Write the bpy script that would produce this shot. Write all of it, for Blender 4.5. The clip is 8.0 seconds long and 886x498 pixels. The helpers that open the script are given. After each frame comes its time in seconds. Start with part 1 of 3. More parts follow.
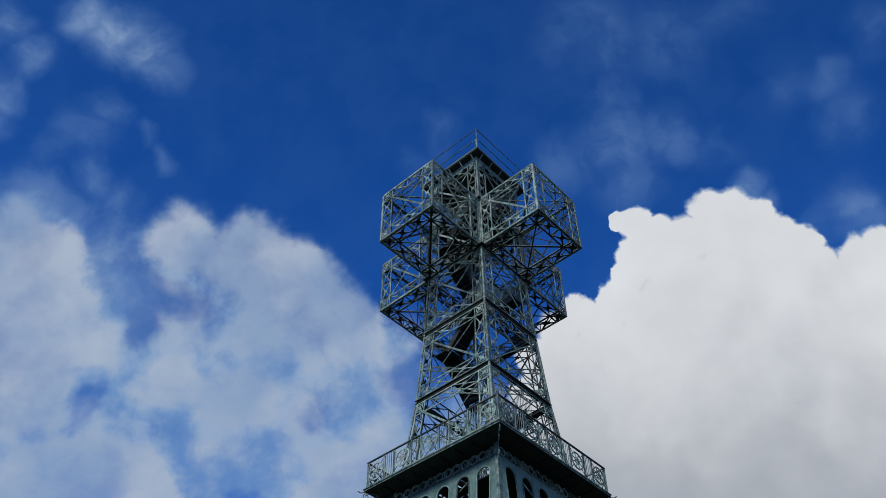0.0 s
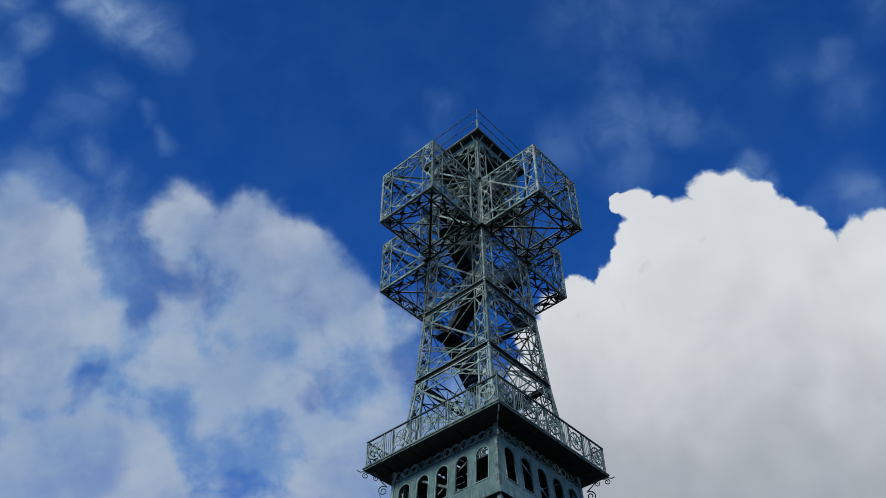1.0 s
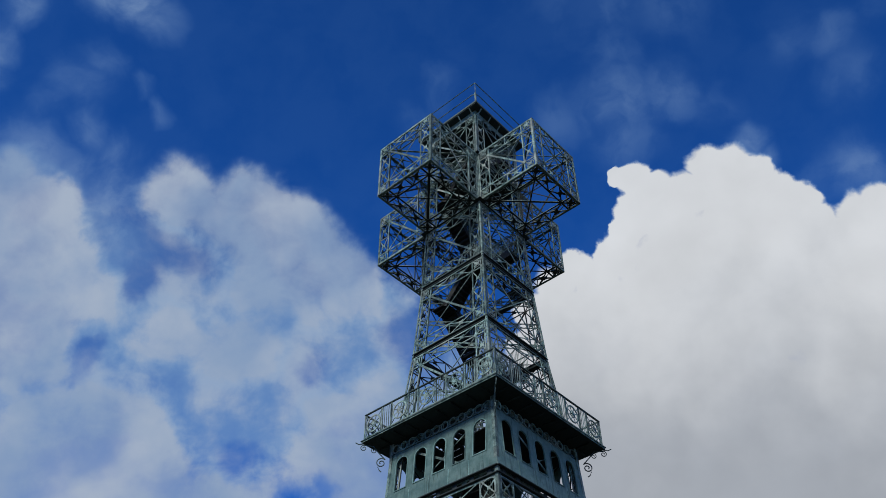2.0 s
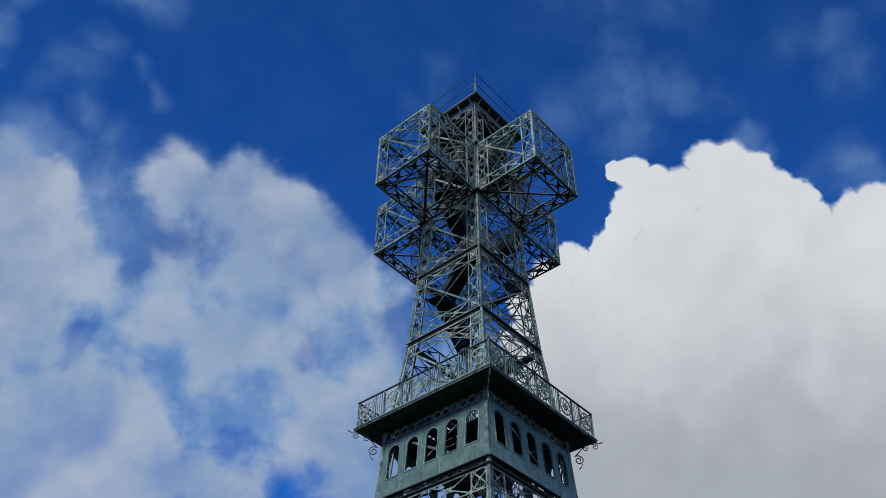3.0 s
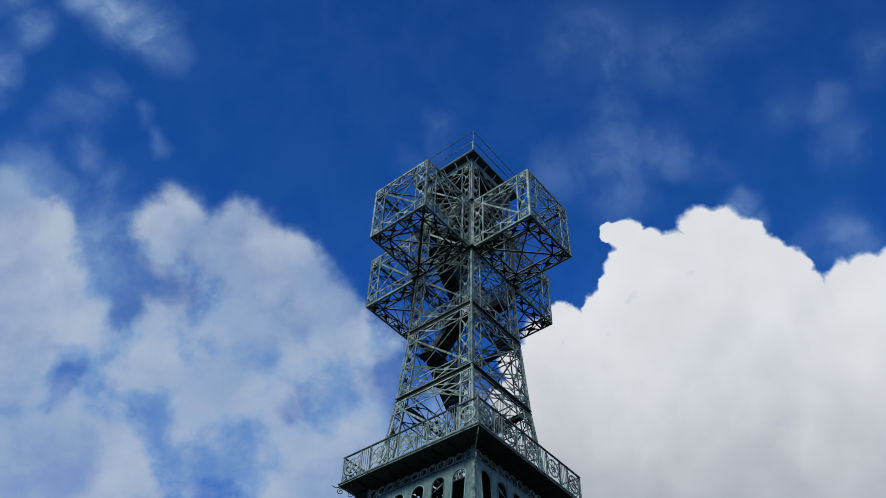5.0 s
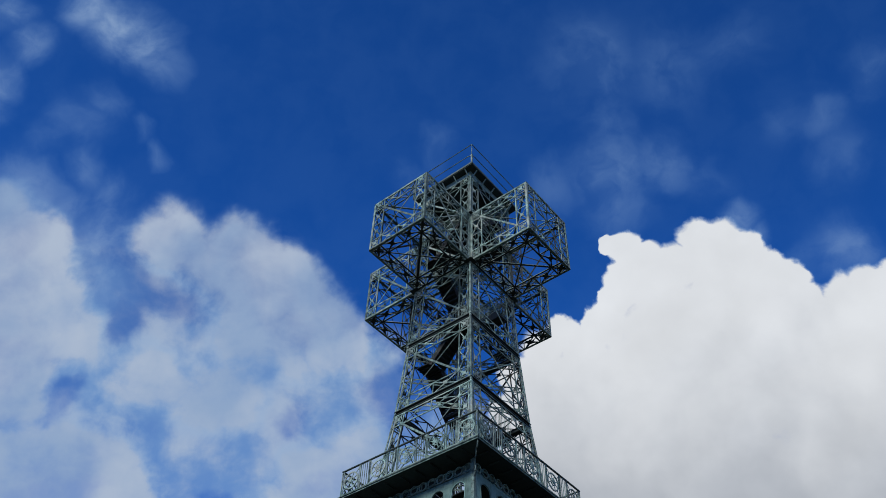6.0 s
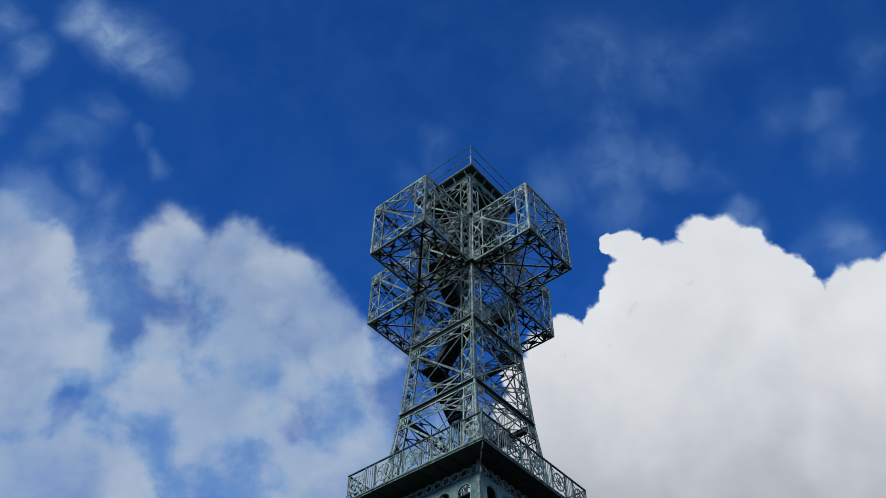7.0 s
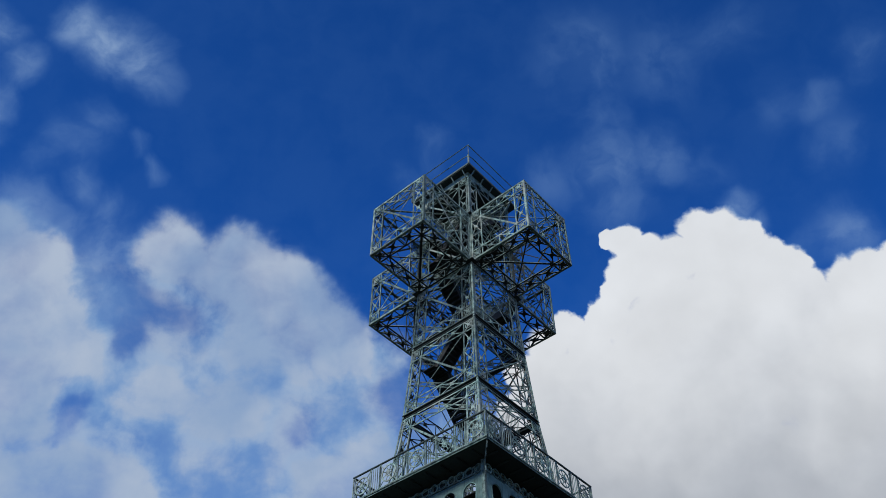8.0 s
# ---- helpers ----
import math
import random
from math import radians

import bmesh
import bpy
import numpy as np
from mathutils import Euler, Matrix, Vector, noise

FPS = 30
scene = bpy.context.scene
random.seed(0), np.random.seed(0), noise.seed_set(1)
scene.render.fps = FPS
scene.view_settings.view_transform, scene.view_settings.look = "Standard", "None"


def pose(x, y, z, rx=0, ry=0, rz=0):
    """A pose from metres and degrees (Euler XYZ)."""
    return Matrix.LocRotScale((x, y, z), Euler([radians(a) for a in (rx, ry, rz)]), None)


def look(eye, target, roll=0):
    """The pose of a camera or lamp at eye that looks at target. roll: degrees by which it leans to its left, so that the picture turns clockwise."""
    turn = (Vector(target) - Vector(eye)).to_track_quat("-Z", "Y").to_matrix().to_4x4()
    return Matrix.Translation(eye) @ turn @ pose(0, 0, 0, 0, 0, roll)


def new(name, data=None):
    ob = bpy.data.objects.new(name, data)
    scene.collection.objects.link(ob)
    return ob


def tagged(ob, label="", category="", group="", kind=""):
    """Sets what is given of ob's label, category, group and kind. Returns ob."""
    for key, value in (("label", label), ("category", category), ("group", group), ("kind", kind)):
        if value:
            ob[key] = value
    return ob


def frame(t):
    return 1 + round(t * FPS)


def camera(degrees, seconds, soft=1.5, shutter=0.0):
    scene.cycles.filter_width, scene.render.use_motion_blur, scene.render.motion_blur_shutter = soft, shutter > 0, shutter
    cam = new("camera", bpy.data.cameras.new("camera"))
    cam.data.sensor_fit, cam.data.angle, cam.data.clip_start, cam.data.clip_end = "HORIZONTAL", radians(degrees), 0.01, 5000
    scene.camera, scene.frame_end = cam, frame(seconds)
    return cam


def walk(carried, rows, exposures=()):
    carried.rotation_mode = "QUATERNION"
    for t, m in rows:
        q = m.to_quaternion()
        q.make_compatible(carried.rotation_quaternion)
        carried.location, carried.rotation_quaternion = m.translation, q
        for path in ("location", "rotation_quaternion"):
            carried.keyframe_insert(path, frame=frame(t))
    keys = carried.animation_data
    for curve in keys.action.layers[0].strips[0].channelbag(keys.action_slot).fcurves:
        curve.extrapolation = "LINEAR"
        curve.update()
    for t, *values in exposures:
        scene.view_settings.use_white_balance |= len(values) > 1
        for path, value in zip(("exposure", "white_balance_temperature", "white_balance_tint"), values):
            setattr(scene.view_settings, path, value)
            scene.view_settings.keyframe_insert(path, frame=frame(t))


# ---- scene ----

# camera: a phone held still at eye height, tilted and rolled by the wrist
EX, EY, EZ = -22.42, -17.94, 1.6
cam = camera(54.26, 8.0, soft=0.72)
walk(cam, [
    (0.0, pose(EX, EY, EZ, 136.625, 0.347, -47.790)),
    (0.5, pose(EX, EY, EZ, 136.369, 0.297, -47.817)),
    (1.0, pose(EX, EY, EZ, 135.356, 0.162, -47.975)),
    (1.5, pose(EX, EY, EZ, 134.435, 0.191, -48.050)),
    (2.0, pose(EX, EY, EZ, 133.632, 0.231, -48.109)),
    (2.2, pose(EX, EY, EZ, 133.286, 0.249, -48.194)),
    (3.3, pose(EX, EY, EZ, 133.191, -1.096, -49.699)),
    (3.5, pose(EX, EY, EZ, 134.554, -1.405, -49.991)),
    (4.0, pose(EX, EY, EZ, 135.425, -1.600, -50.301)),
    (4.5, pose(EX, EY, EZ, 135.996, -1.499, -50.628)),
    (5.0, pose(EX, EY, EZ, 136.674, -1.650, -50.881)),
    (5.2, pose(EX, EY, EZ, 136.980, -1.669, -50.976)),
    (6.3, pose(EX, EY, EZ, 137.581, -1.443, -50.710)),
    (6.5, pose(EX, EY, EZ, 137.596, -1.341, -50.551)),
    (7.0, pose(EX, EY, EZ, 137.652, -0.782, -49.953)),
    (7.5, pose(EX, EY, EZ, 137.664, -0.158, -49.285)),
    (8.0, pose(EX, EY, EZ, 137.620, 0.155, -48.952)),
], exposures=[(0.0, 0.0), (1.0, 0.0), (2.2, -0.07), (3.3, 0.02), (4.5, 0.10), (8.0, 0.10)])

# ---------------------------------------------------------------- light
SUN_TO = Vector((-0.84, -0.16, 0.80)).normalized()      # from the tower towards the sun
sun = new("sun", bpy.data.lights.new("sun", "SUN"))
sun.data.energy, sun.data.angle, sun.data.color = 4.0, radians(16.0), (1.0, 0.95, 0.87)
sun.matrix_world = look(SUN_TO * 60, (0, 0, 0))

# ---------------------------------------------------------------- sky with its clouds
world = bpy.data.worlds.new("sky")
scene.world = world
world.use_nodes = True
WT = world.node_tree
WT.nodes.clear()


class Graph:
    """Short names for the nodes of one tree."""

    def __init__(self, tree):
        self.tree = tree

    def put(self, kind, inputs=(), op=""):
        n = self.tree.nodes.new(kind)
        if op:
            n.operation = op
        for key, value in dict(inputs).items():
            if isinstance(value, bpy.types.NodeSocket):
                self.tree.links.new(value, n.inputs[key])
            else:
                n.inputs[key].default_value = value
        return n

    def math(self, op, a, b=0.0, c=0.0):
        return self.put("ShaderNodeMath", {0: a, 1: b, 2: c}, op=op).outputs[0]

    def vec(self, op, a, b=(0, 0, 0)):
        n = self.put("ShaderNodeVectorMath", {0: a, 1: b}, op=op)
        return n.outputs["Value" if op in ("DOT_PRODUCT", "DISTANCE", "LENGTH") else "Vector"]

    def noise(self, at, scale, detail=4.0, rough=0.5, out="Fac", distort=0.0):
        return self.put("ShaderNodeTexNoise", {"Vector": at, "Scale": scale, "Detail": detail, "Roughness": rough,
                                               "Distortion": distort}).outputs[out]

    def ramp(self, x, lo, hi, a=0.0, b=1.0, smooth=True):
        n = self.put("ShaderNodeMapRange", {0: x, 1: lo, 2: hi, 3: a, 4: b})
        n.interpolation_type = "SMOOTHSTEP" if smooth else "LINEAR"
        return n.outputs[0]

    def mix(self, fac, a, b, how="MIX"):
        n = self.put("ShaderNodeMix")
        n.data_type, n.blend_type = "RGBA", how
        for key, value in ((0, fac), (6, a), (7, b)):
            if isinstance(value, bpy.types.NodeSocket):
                self.tree.links.new(value, n.inputs[key])
            else:
                n.inputs[key].default_value = value
        return n.outputs[2]

    def scaled(self, v, s):
        n = self.put("ShaderNodeVectorMath", {0: v}, op="SCALE")
        if isinstance(s, bpy.types.NodeSocket):
            self.tree.links.new(s, n.inputs[3])
        else:
            n.inputs[3].default_value = s
        return n.outputs[0]


g = Graph(WT)
toward = g.put("ShaderNodeTexCoord").outputs["Generated"]
# the sky flattened about a point half way up in the north-east: u to the right, v up
SKY_U, SKY_V, SKY_W = (0.6341, -0.7728, 0.0262), (-0.5676, -0.4422, 0.6945), (0.5251, 0.4552, 0.7190)
flat = g.math("ADD", g.vec("DOT_PRODUCT", toward, SKY_W), 1.02)
u = g.math("DIVIDE", g.math("MULTIPLY", g.vec("DOT_PRODUCT", toward, SKY_U), 2.0), flat)
v = g.math("DIVIDE", g.math("MULTIPLY", g.vec("DOT_PRODUCT", toward, SKY_V), 2.0), flat)
uv = g.put("ShaderNodeCombineXYZ", {0: u, 1: v}).outputs[0]


def warped(at, scale, amount, detail):
    swirl = g.vec("SUBTRACT", g.noise(at, scale, detail, 0.55, "Color"), (0.5, 0.5, 0.5))
    swirl = g.vec("MULTIPLY", swirl, (amount, amount, 0))
    return g.vec("ADD", at, swirl)


def heap(at, puffs, soft):
    """A cloud's body: 1 in the middle of its puffs, 0 at their rims, negative outside."""
    total = None
    for px, py, r in puffs:
        d = g.vec("DISTANCE", at, (px, py, 0))
        one = g.math("MULTIPLY_ADD", d, -1.0 / r, 1.0)
        total = one if total is None else g.math("SMOOTH_MAX", total, one, soft)
    return total


def cloudlets(at, puffs, reach):
    """Thickness of a soft cloud: its puffs melt into one another and thin out beyond their rims."""
    total = None
    for px, py, r in puffs:
        one = g.ramp(g.vec("DISTANCE", at, (px, py, 0)), r * reach, r * 0.1)
        total = one if total is None else g.math("ADD", total, one)
    return total


def ragged(noise_out, amount):
    return g.math("MULTIPLY", g.math("SUBTRACT", noise_out, 0.5), amount)


# puffs: u, v, radius
CUMULUS = [
    (0.19, 0.03, 0.011), (0.211, 0.025, 0.022), (0.238, 0.015, 0.023), (0.262, 0.014, 0.023), (0.288, 0.037, 0.026),
    (0.313, 0.039, 0.025), (0.332, 0.025, 0.027), (0.36, 0.005, 0.025), (0.384, -0.008, 0.024),
    (0.401, -0.031, 0.024), (0.436, -0.018, 0.022), (0.46, -0.016, 0.027), (0.489, -0.016, 0.034),
    (0.459, -0.046, 0.035), (0.221, -0.012, 0.037), (0.187, -0.061, 0.032), (0.165, -0.096, 0.038),
    (0.198, -0.036, 0.023), (0.173, -0.071, 0.019), (0.14, -0.069, 0.022), (0.116, -0.087, 0.027),
    (0.098, -0.119, 0.031), (0.274, 0.008, 0.029), (0.247, -0.029, 0.044), (0.314, -0.016, 0.049),
]
CUMULUS_FOOT = [
    (0.246, -0.067, 0.056), (0.171, -0.131, 0.057), (0.343, -0.047, 0.061), (0.423, -0.065, 0.053),
    (0.141, -0.128, 0.046), (0.4, -0.084, 0.053), (0.478, -0.046, 0.034), (0.289, -0.085, 0.099),
    (0.377, -0.109, 0.095), (0.467, -0.107, 0.097), (0.196, -0.15, 0.1), (0.094, -0.17, 0.044),
    (0.081, -0.239, 0.056), (0.138, -0.204, 0.072), (0.285, -0.247, 0.156), (0.439, -0.257, 0.147),
    (0.155, -0.317, 0.103), (0.541, -0.046, 0.066),
]
BANK = [
    (-0.483, 0.011, 0.058), (-0.474, 0.063, 0.046), (-0.436, 0.033, 0.039), (-0.439, -0.007, 0.054),
    (-0.422, -0.057, 0.056), (-0.466, -0.081, 0.075), (-0.454, -0.142, 0.046), (-0.52, -0.019, 0.085),
    (-0.3, 0.052, 0.037), (-0.326, 0.027, 0.032), (-0.273, 0.024, 0.039), (-0.22, 0.042, 0.038),
    (-0.187, 0.022, 0.036), (-0.159, -0.006, 0.033), (-0.234, -0.018, 0.057), (-0.175, -0.041, 0.061),
    (-0.123, -0.051, 0.04), (-0.098, -0.084, 0.037), (-0.134, -0.089, 0.051), (-0.219, -0.091, 0.054),
]
BANK_FOOT = [
    (-0.407, -0.225, 0.07), (-0.462, -0.231, 0.068), (-0.345, -0.267, 0.065), (-0.514, -0.251, 0.083),
    (-0.415, -0.299, 0.086), (-0.148, -0.228, 0.05), (-0.092, -0.204, 0.051), (-0.198, -0.273, 0.046),
    (-0.11, -0.275, 0.068), (-0.04, -0.245, 0.063), (0.017, -0.239, 0.057), (-0.091, -0.312, 0.074),
    (-0.097, -0.275, 0.056), (0.042, -0.319, 0.08), (-0.299, -0.311, 0.053), (-0.245, -0.319, 0.048),
    (-0.352, -0.12, 0.048), (-0.292, -0.134, 0.049), (-0.237, -0.148, 0.044), (-0.434, -0.256, 0.069),
    (-0.367, -0.236, 0.053),
]
HAZE = [
    (-0.31, -0.121, 0.117), (-0.2, -0.136, 0.107), (-0.37, -0.083, 0.072), (-0.248, -0.216, 0.105),
    (-0.111, -0.137, 0.064), (-0.311, -0.065, 0.062), (-0.448, -0.178, 0.075), (-0.073, -0.106, 0.051),
    (-0.394, -0.026, 0.054), (-0.317, -0.027, 0.049), (0.005, -0.201, 0.07), (0.042, -0.276, 0.075),
    (-0.06, -0.201, 0.076),
]
GAPS = [
    (-0.406, -0.131, 0.02), (-0.418, -0.161, 0.018), (-0.356, -0.063, 0.018), (-0.168, -0.165, 0.02),
    (-0.252, -0.26, 0.023), (-0.056, -0.138, 0.035), (-0.344, -0.022, 0.032), (-0.16, -0.294, 0.021),
    (-0.292, -0.032, 0.025), (-0.376, -0.008, 0.027),
]
# wisps: u, v, radius, thickness
WISPS_WEST = [
    (-0.375, 0.287, 0.053, 0.58), (-0.345, 0.268, 0.062, 0.66), (-0.318, 0.247, 0.055, 0.56),
    (-0.302, 0.225, 0.045, 0.38), (-0.461, 0.286, 0.045, 0.45), (-0.441, 0.25, 0.043, 0.42),
    (-0.468, 0.216, 0.042, 0.46), (-0.478, 0.183, 0.037, 0.32), (-0.369, 0.181, 0.039, 0.25),
    (-0.401, 0.162, 0.05, 0.25), (-0.427, 0.146, 0.039, 0.22), (-0.335, 0.152, 0.025, 0.28),
    (-0.32, 0.129, 0.023, 0.28), (-0.397, 0.119, 0.036, 0.3), (-0.375, 0.092, 0.039, 0.32),
    (-0.364, 0.049, 0.072, 0.46), (-0.362, -0.001, 0.065, 0.48), (-0.415, 0.079, 0.047, 0.36),
    (-0.454, 0.094, 0.07, 0.42), (-0.481, 0.108, 0.04, 0.3), (-0.007, 0.142, 0.045, 0.18),
    (-0.036, 0.11, 0.039, 0.16),
]
WISPS_EAST = [
    (0.19, 0.112, 0.069, 0.34), (0.246, 0.123, 0.068, 0.28), (0.127, 0.1, 0.057, 0.22), (0.183, 0.162, 0.069, 0.18),
    (0.164, 0.237, 0.093, 0.26), (0.256, 0.234, 0.085, 0.2), (0.326, 0.249, 0.065, 0.18), (0.414, 0.165, 0.049, 0.22),
    (0.436, 0.123, 0.058, 0.2), (0.375, 0.163, 0.047, 0.16), (0.462, 0.213, 0.051, 0.22), (0.33, 0.07, 0.034, 0.42),
    (0.349, 0.051, 0.025, 0.4), (0.44, 0.03, 0.064, 0.36), (0.401, 0.015, 0.047, 0.28), (0.203, 0.073, 0.069, 0.24),
    (0.289, 0.104, 0.055, 0.16),
]
# clear sky
air = g.put("ShaderNodeTexSky")
air.sky_type, air.sun_disc = "NISHITA", False
air.sun_elevation, air.sun_rotation = math.asin(SUN_TO.z), math.atan2(SUN_TO.x, SUN_TO.y)
air.altitude, air.air_density, air.dust_density, air.ozone_density = 500.0, 1.0, 0.3, 3.0
sky = air.outputs[0]
deep = g.mix(1.0, sky, (0.078, 0.50, 1.25, 1), "MULTIPLY")
deep = g.scaled(deep, g.ramp(v, -0.20, 0.30, 1.22, 0.88, smooth=False))      # paler towards the horizon

# thin veils, torn into strands
drift = warped(warped(uv, 7.0, 0.07, 3.0), 26.0, 0.022, 4.0)
thin = None
for wx, wy, r, much in WISPS_WEST + WISPS_EAST:
    d = g.math("MULTIPLY_ADD", g.vec("DISTANCE", drift, (wx, wy, 0)), -1.0 / r, 1.0)
    one = g.math("MULTIPLY", g.ramp(d, 0.0, 1.0), much)
    thin = one if thin is None else g.math("SMOOTH_MAX", thin, one, 0.06)
thin = g.math("MULTIPLY", thin, g.ramp(g.noise(drift, 16.0, 6.0, 0.55), 0.33, 0.64, 0.42, 1.08))
thin = g.math("MINIMUM", g.math("MAXIMUM", thin, 0.0), 1.0)
# the rest of the sky, beyond the clouds that are told apart
far = g.ramp(g.vec("LENGTH", uv), 0.62, 0.95)
rest = g.math("MULTIPLY", g.ramp(g.noise(warped(uv, 2.2, 0.3, 4.0), 2.1, 7.0, 0.55), 0.45, 0.62), far)

# soft bank: a bluish haze, paler heaps in it, and gaps where the blue shows
soft_at = warped(warped(warped(uv, 5.0, 0.06, 2.0), 16.0, 0.035, 3.0), 50.0, 0.010, 4.0)
puff = g.noise(warped(uv, 9.0, 0.04, 3.0), 15.0, 7.0, 0.53)
broad = g.noise(uv, 6.0, 4.0, 0.5)


def thickness(puffs, reach, lo, hi, coarse):
    """Cover of a soft cloud, torn by the noise but only where there is cloud."""
    body = cloudlets(soft_at, puffs, reach)
    torn = g.math("MULTIPLY", ragged(puff, coarse), g.ramp(body, 0.0, 0.5))
    return g.ramp(g.math("ADD", body, torn), lo, hi)


haze = thickness(HAZE, 1.40, 0.0, 1.05, 2.4)
bank = thickness(BANK + BANK_FOOT, 1.38, 0.05, 1.30, 2.6)
gaps = thickness(GAPS, 1.7, 0.0, 1.0, -2.0)
haze = g.math("MULTIPLY", haze, g.math("MULTIPLY_ADD", gaps, -0.55, 1.0))
bank = g.math("MULTIPLY", bank, g.math("MULTIPLY_ADD", gaps, -0.62, 1.0))
haze_mask = g.math("MULTIPLY", haze, g.math("ADD", g.ramp(puff, 0.30, 0.66, 0.55, 0.88), ragged(broad, 0.6)))
bank_mask = g.math("MULTIPLY", bank, g.math("ADD", g.ramp(puff, 0.30, 0.64, 0.68, 0.94), ragged(broad, 0.4)))

# bright cumulus with a crisp, billowing rim that frays here and there
billow = warped(warped(uv, 22.0, 0.018, 3.0), 70.0, 0.010, 4.0)
cumulus = g.math("SMOOTH_MAX", heap(billow, CUMULUS, 0.10), heap(billow, CUMULUS_FOOT, 0.10), 0.1)
cumulus = g.math("ADD", cumulus, ragged(g.noise(uv, 55.0, 5.0, 0.6), 0.30))
frayed = g.ramp(g.noise(uv, 13.0, 3.0), 0.40, 0.62, 0.16, 0.42)
cum_mask = g.ramp(g.math("DIVIDE", g.math("ADD", cumulus, 0.06), frayed), 0.0, 1.0)

# relief of the billows: their sides towards the sun are paler
lit_at = g.vec("ADD", uv, (-0.020, 0.026, 0))
relief = g.math("SUBTRACT", g.noise(warped(uv, 8.0, 0.05, 3.0), 7.0, 5.0, 0.5),
                g.noise(warped(lit_at, 8.0, 0.05, 3.0), 7.0, 5.0, 0.5))
tone = g.noise(warped(uv, 6.0, 0.05, 3.0), 6.0, 5.0, 0.5)
bank_col = g.mix(g.ramp(g.math("ADD", tone, g.math("MULTIPLY", relief, 0.5)), 0.34, 0.66), (0.245, 0.35, 0.53, 1), (0.385, 0.46, 0.585, 1))
haze_col = g.mix(g.ramp(puff, 0.36, 0.62), (0.195, 0.345, 0.575, 1), (0.36, 0.455, 0.59, 1))
bank_col = g.mix(g.ramp(bank_mask, 0.05, 0.70, smooth=False), (0.21, 0.37, 0.61, 1), bank_col)
low = g.ramp(g.math("MULTIPLY_ADD", g.math("SUBTRACT", tone, 0.5), 0.40, g.math("MULTIPLY_ADD", u, -0.12, v)), -0.36, -0.06)
cum_col = g.mix(low, (0.375, 0.405, 0.455, 1), (0.66, 0.685, 0.72, 1))
cum_col = g.scaled(cum_col, g.math("MULTIPLY_ADD", relief, 0.32, 1.0))
cum_col = g.mix(g.ramp(cum_mask, 0.0, 0.9, smooth=False), (0.22, 0.41, 0.68, 1), cum_col)

CLOUD = 10.0         # cloud radiance in the sky texture's own units
veil_col = g.mix(thin, (0.12, 0.30, 0.62, 1), (0.42, 0.53, 0.66, 1))
colour = g.mix(thin, deep, g.scaled(veil_col, CLOUD))
colour = g.mix(g.math("MULTIPLY", rest, 0.9), colour, g.scaled((0.62, 0.66, 0.74), CLOUD))
colour = g.mix(haze_mask, colour, g.scaled(haze_col, CLOUD))
colour = g.mix(bank_mask, colour, g.scaled(bank_col, CLOUD))
colour = g.mix(cum_mask, colour, g.scaled(cum_col, CLOUD))
back = g.put("ShaderNodeBackground", {0: colour, 1: 0.1})
g.tree.links.new(back.outputs[0], g.put("ShaderNodeOutputWorld").inputs[0])

# ---------------------------------------------------------------- materials


def painted(name, base, worn, rust=0.25, rough=0.55, metal=0.0, streaks=0.45, faded=0.0):
    """Old oil paint on iron: chalky patches, streaks that run down, rust specks."""
    m = bpy.data.materials.new(name)
    m.use_nodes = True
    n = Graph(m.node_tree)
    shader = m.node_tree.nodes["Principled BSDF"]
    at = n.put("ShaderNodeNewGeometry").outputs["Position"]
    chalk = n.ramp(n.noise(at, 4.0, 7.0, 0.68), 0.36, 0.66)
    streak = n.ramp(n.noise(n.vec("MULTIPLY", at, (9, 9, 0.9)), 1.0, 5.0, 0.6), 0.50, 0.72)
    speck = n.ramp(n.noise(at, 13.0, 5.0, 0.65), 0.56, 0.72, 0.0, rust)
    own = n.put("ShaderNodeObjectInfo").outputs["Random"]
    c = n.mix(chalk, (*base, 1), (*worn, 1))
    c = n.mix(n.math("MULTIPLY", streak, streaks), c, (base[0] * 0.5, base[1] * 0.5, base[2] * 0.5, 1))
    c = n.mix(speck, c, (0.06, 0.042, 0.030, 1))
    dull = n.math("MULTIPLY", n.ramp(n.noise(at, 1.1, 3.0, 0.5), 0.44, 0.62), faded)
    c = n.mix(n.math("MULTIPLY", dull, n.math("MULTIPLY_ADD", own, 0.7, 0.3)), c, (worn[0] * 1.05, worn[0] * 1.08, worn[0] * 0.98, 1))
    c = n.scaled(c, n.math("MULTIPLY_ADD", own, 0.8, 0.58))
    m.node_tree.links.new(c, shader.inputs["Base Color"])
    m.node_tree.links.new(n.ramp(chalk, 0, 1, rough - 0.1, rough + 0.15), shader.inputs["Roughness"])
    shader.inputs["Metallic"].default_value = metal
    shader.inputs["Specular IOR Level"].default_value = 0.22
    bump = n.put("ShaderNodeBump", {"Strength": 0.25, "Distance": 0.01, "Height": n.noise(at, 40.0, 4.0)})
    m.node_tree.links.new(bump.outputs[0], shader.inputs["Normal"])
    return m


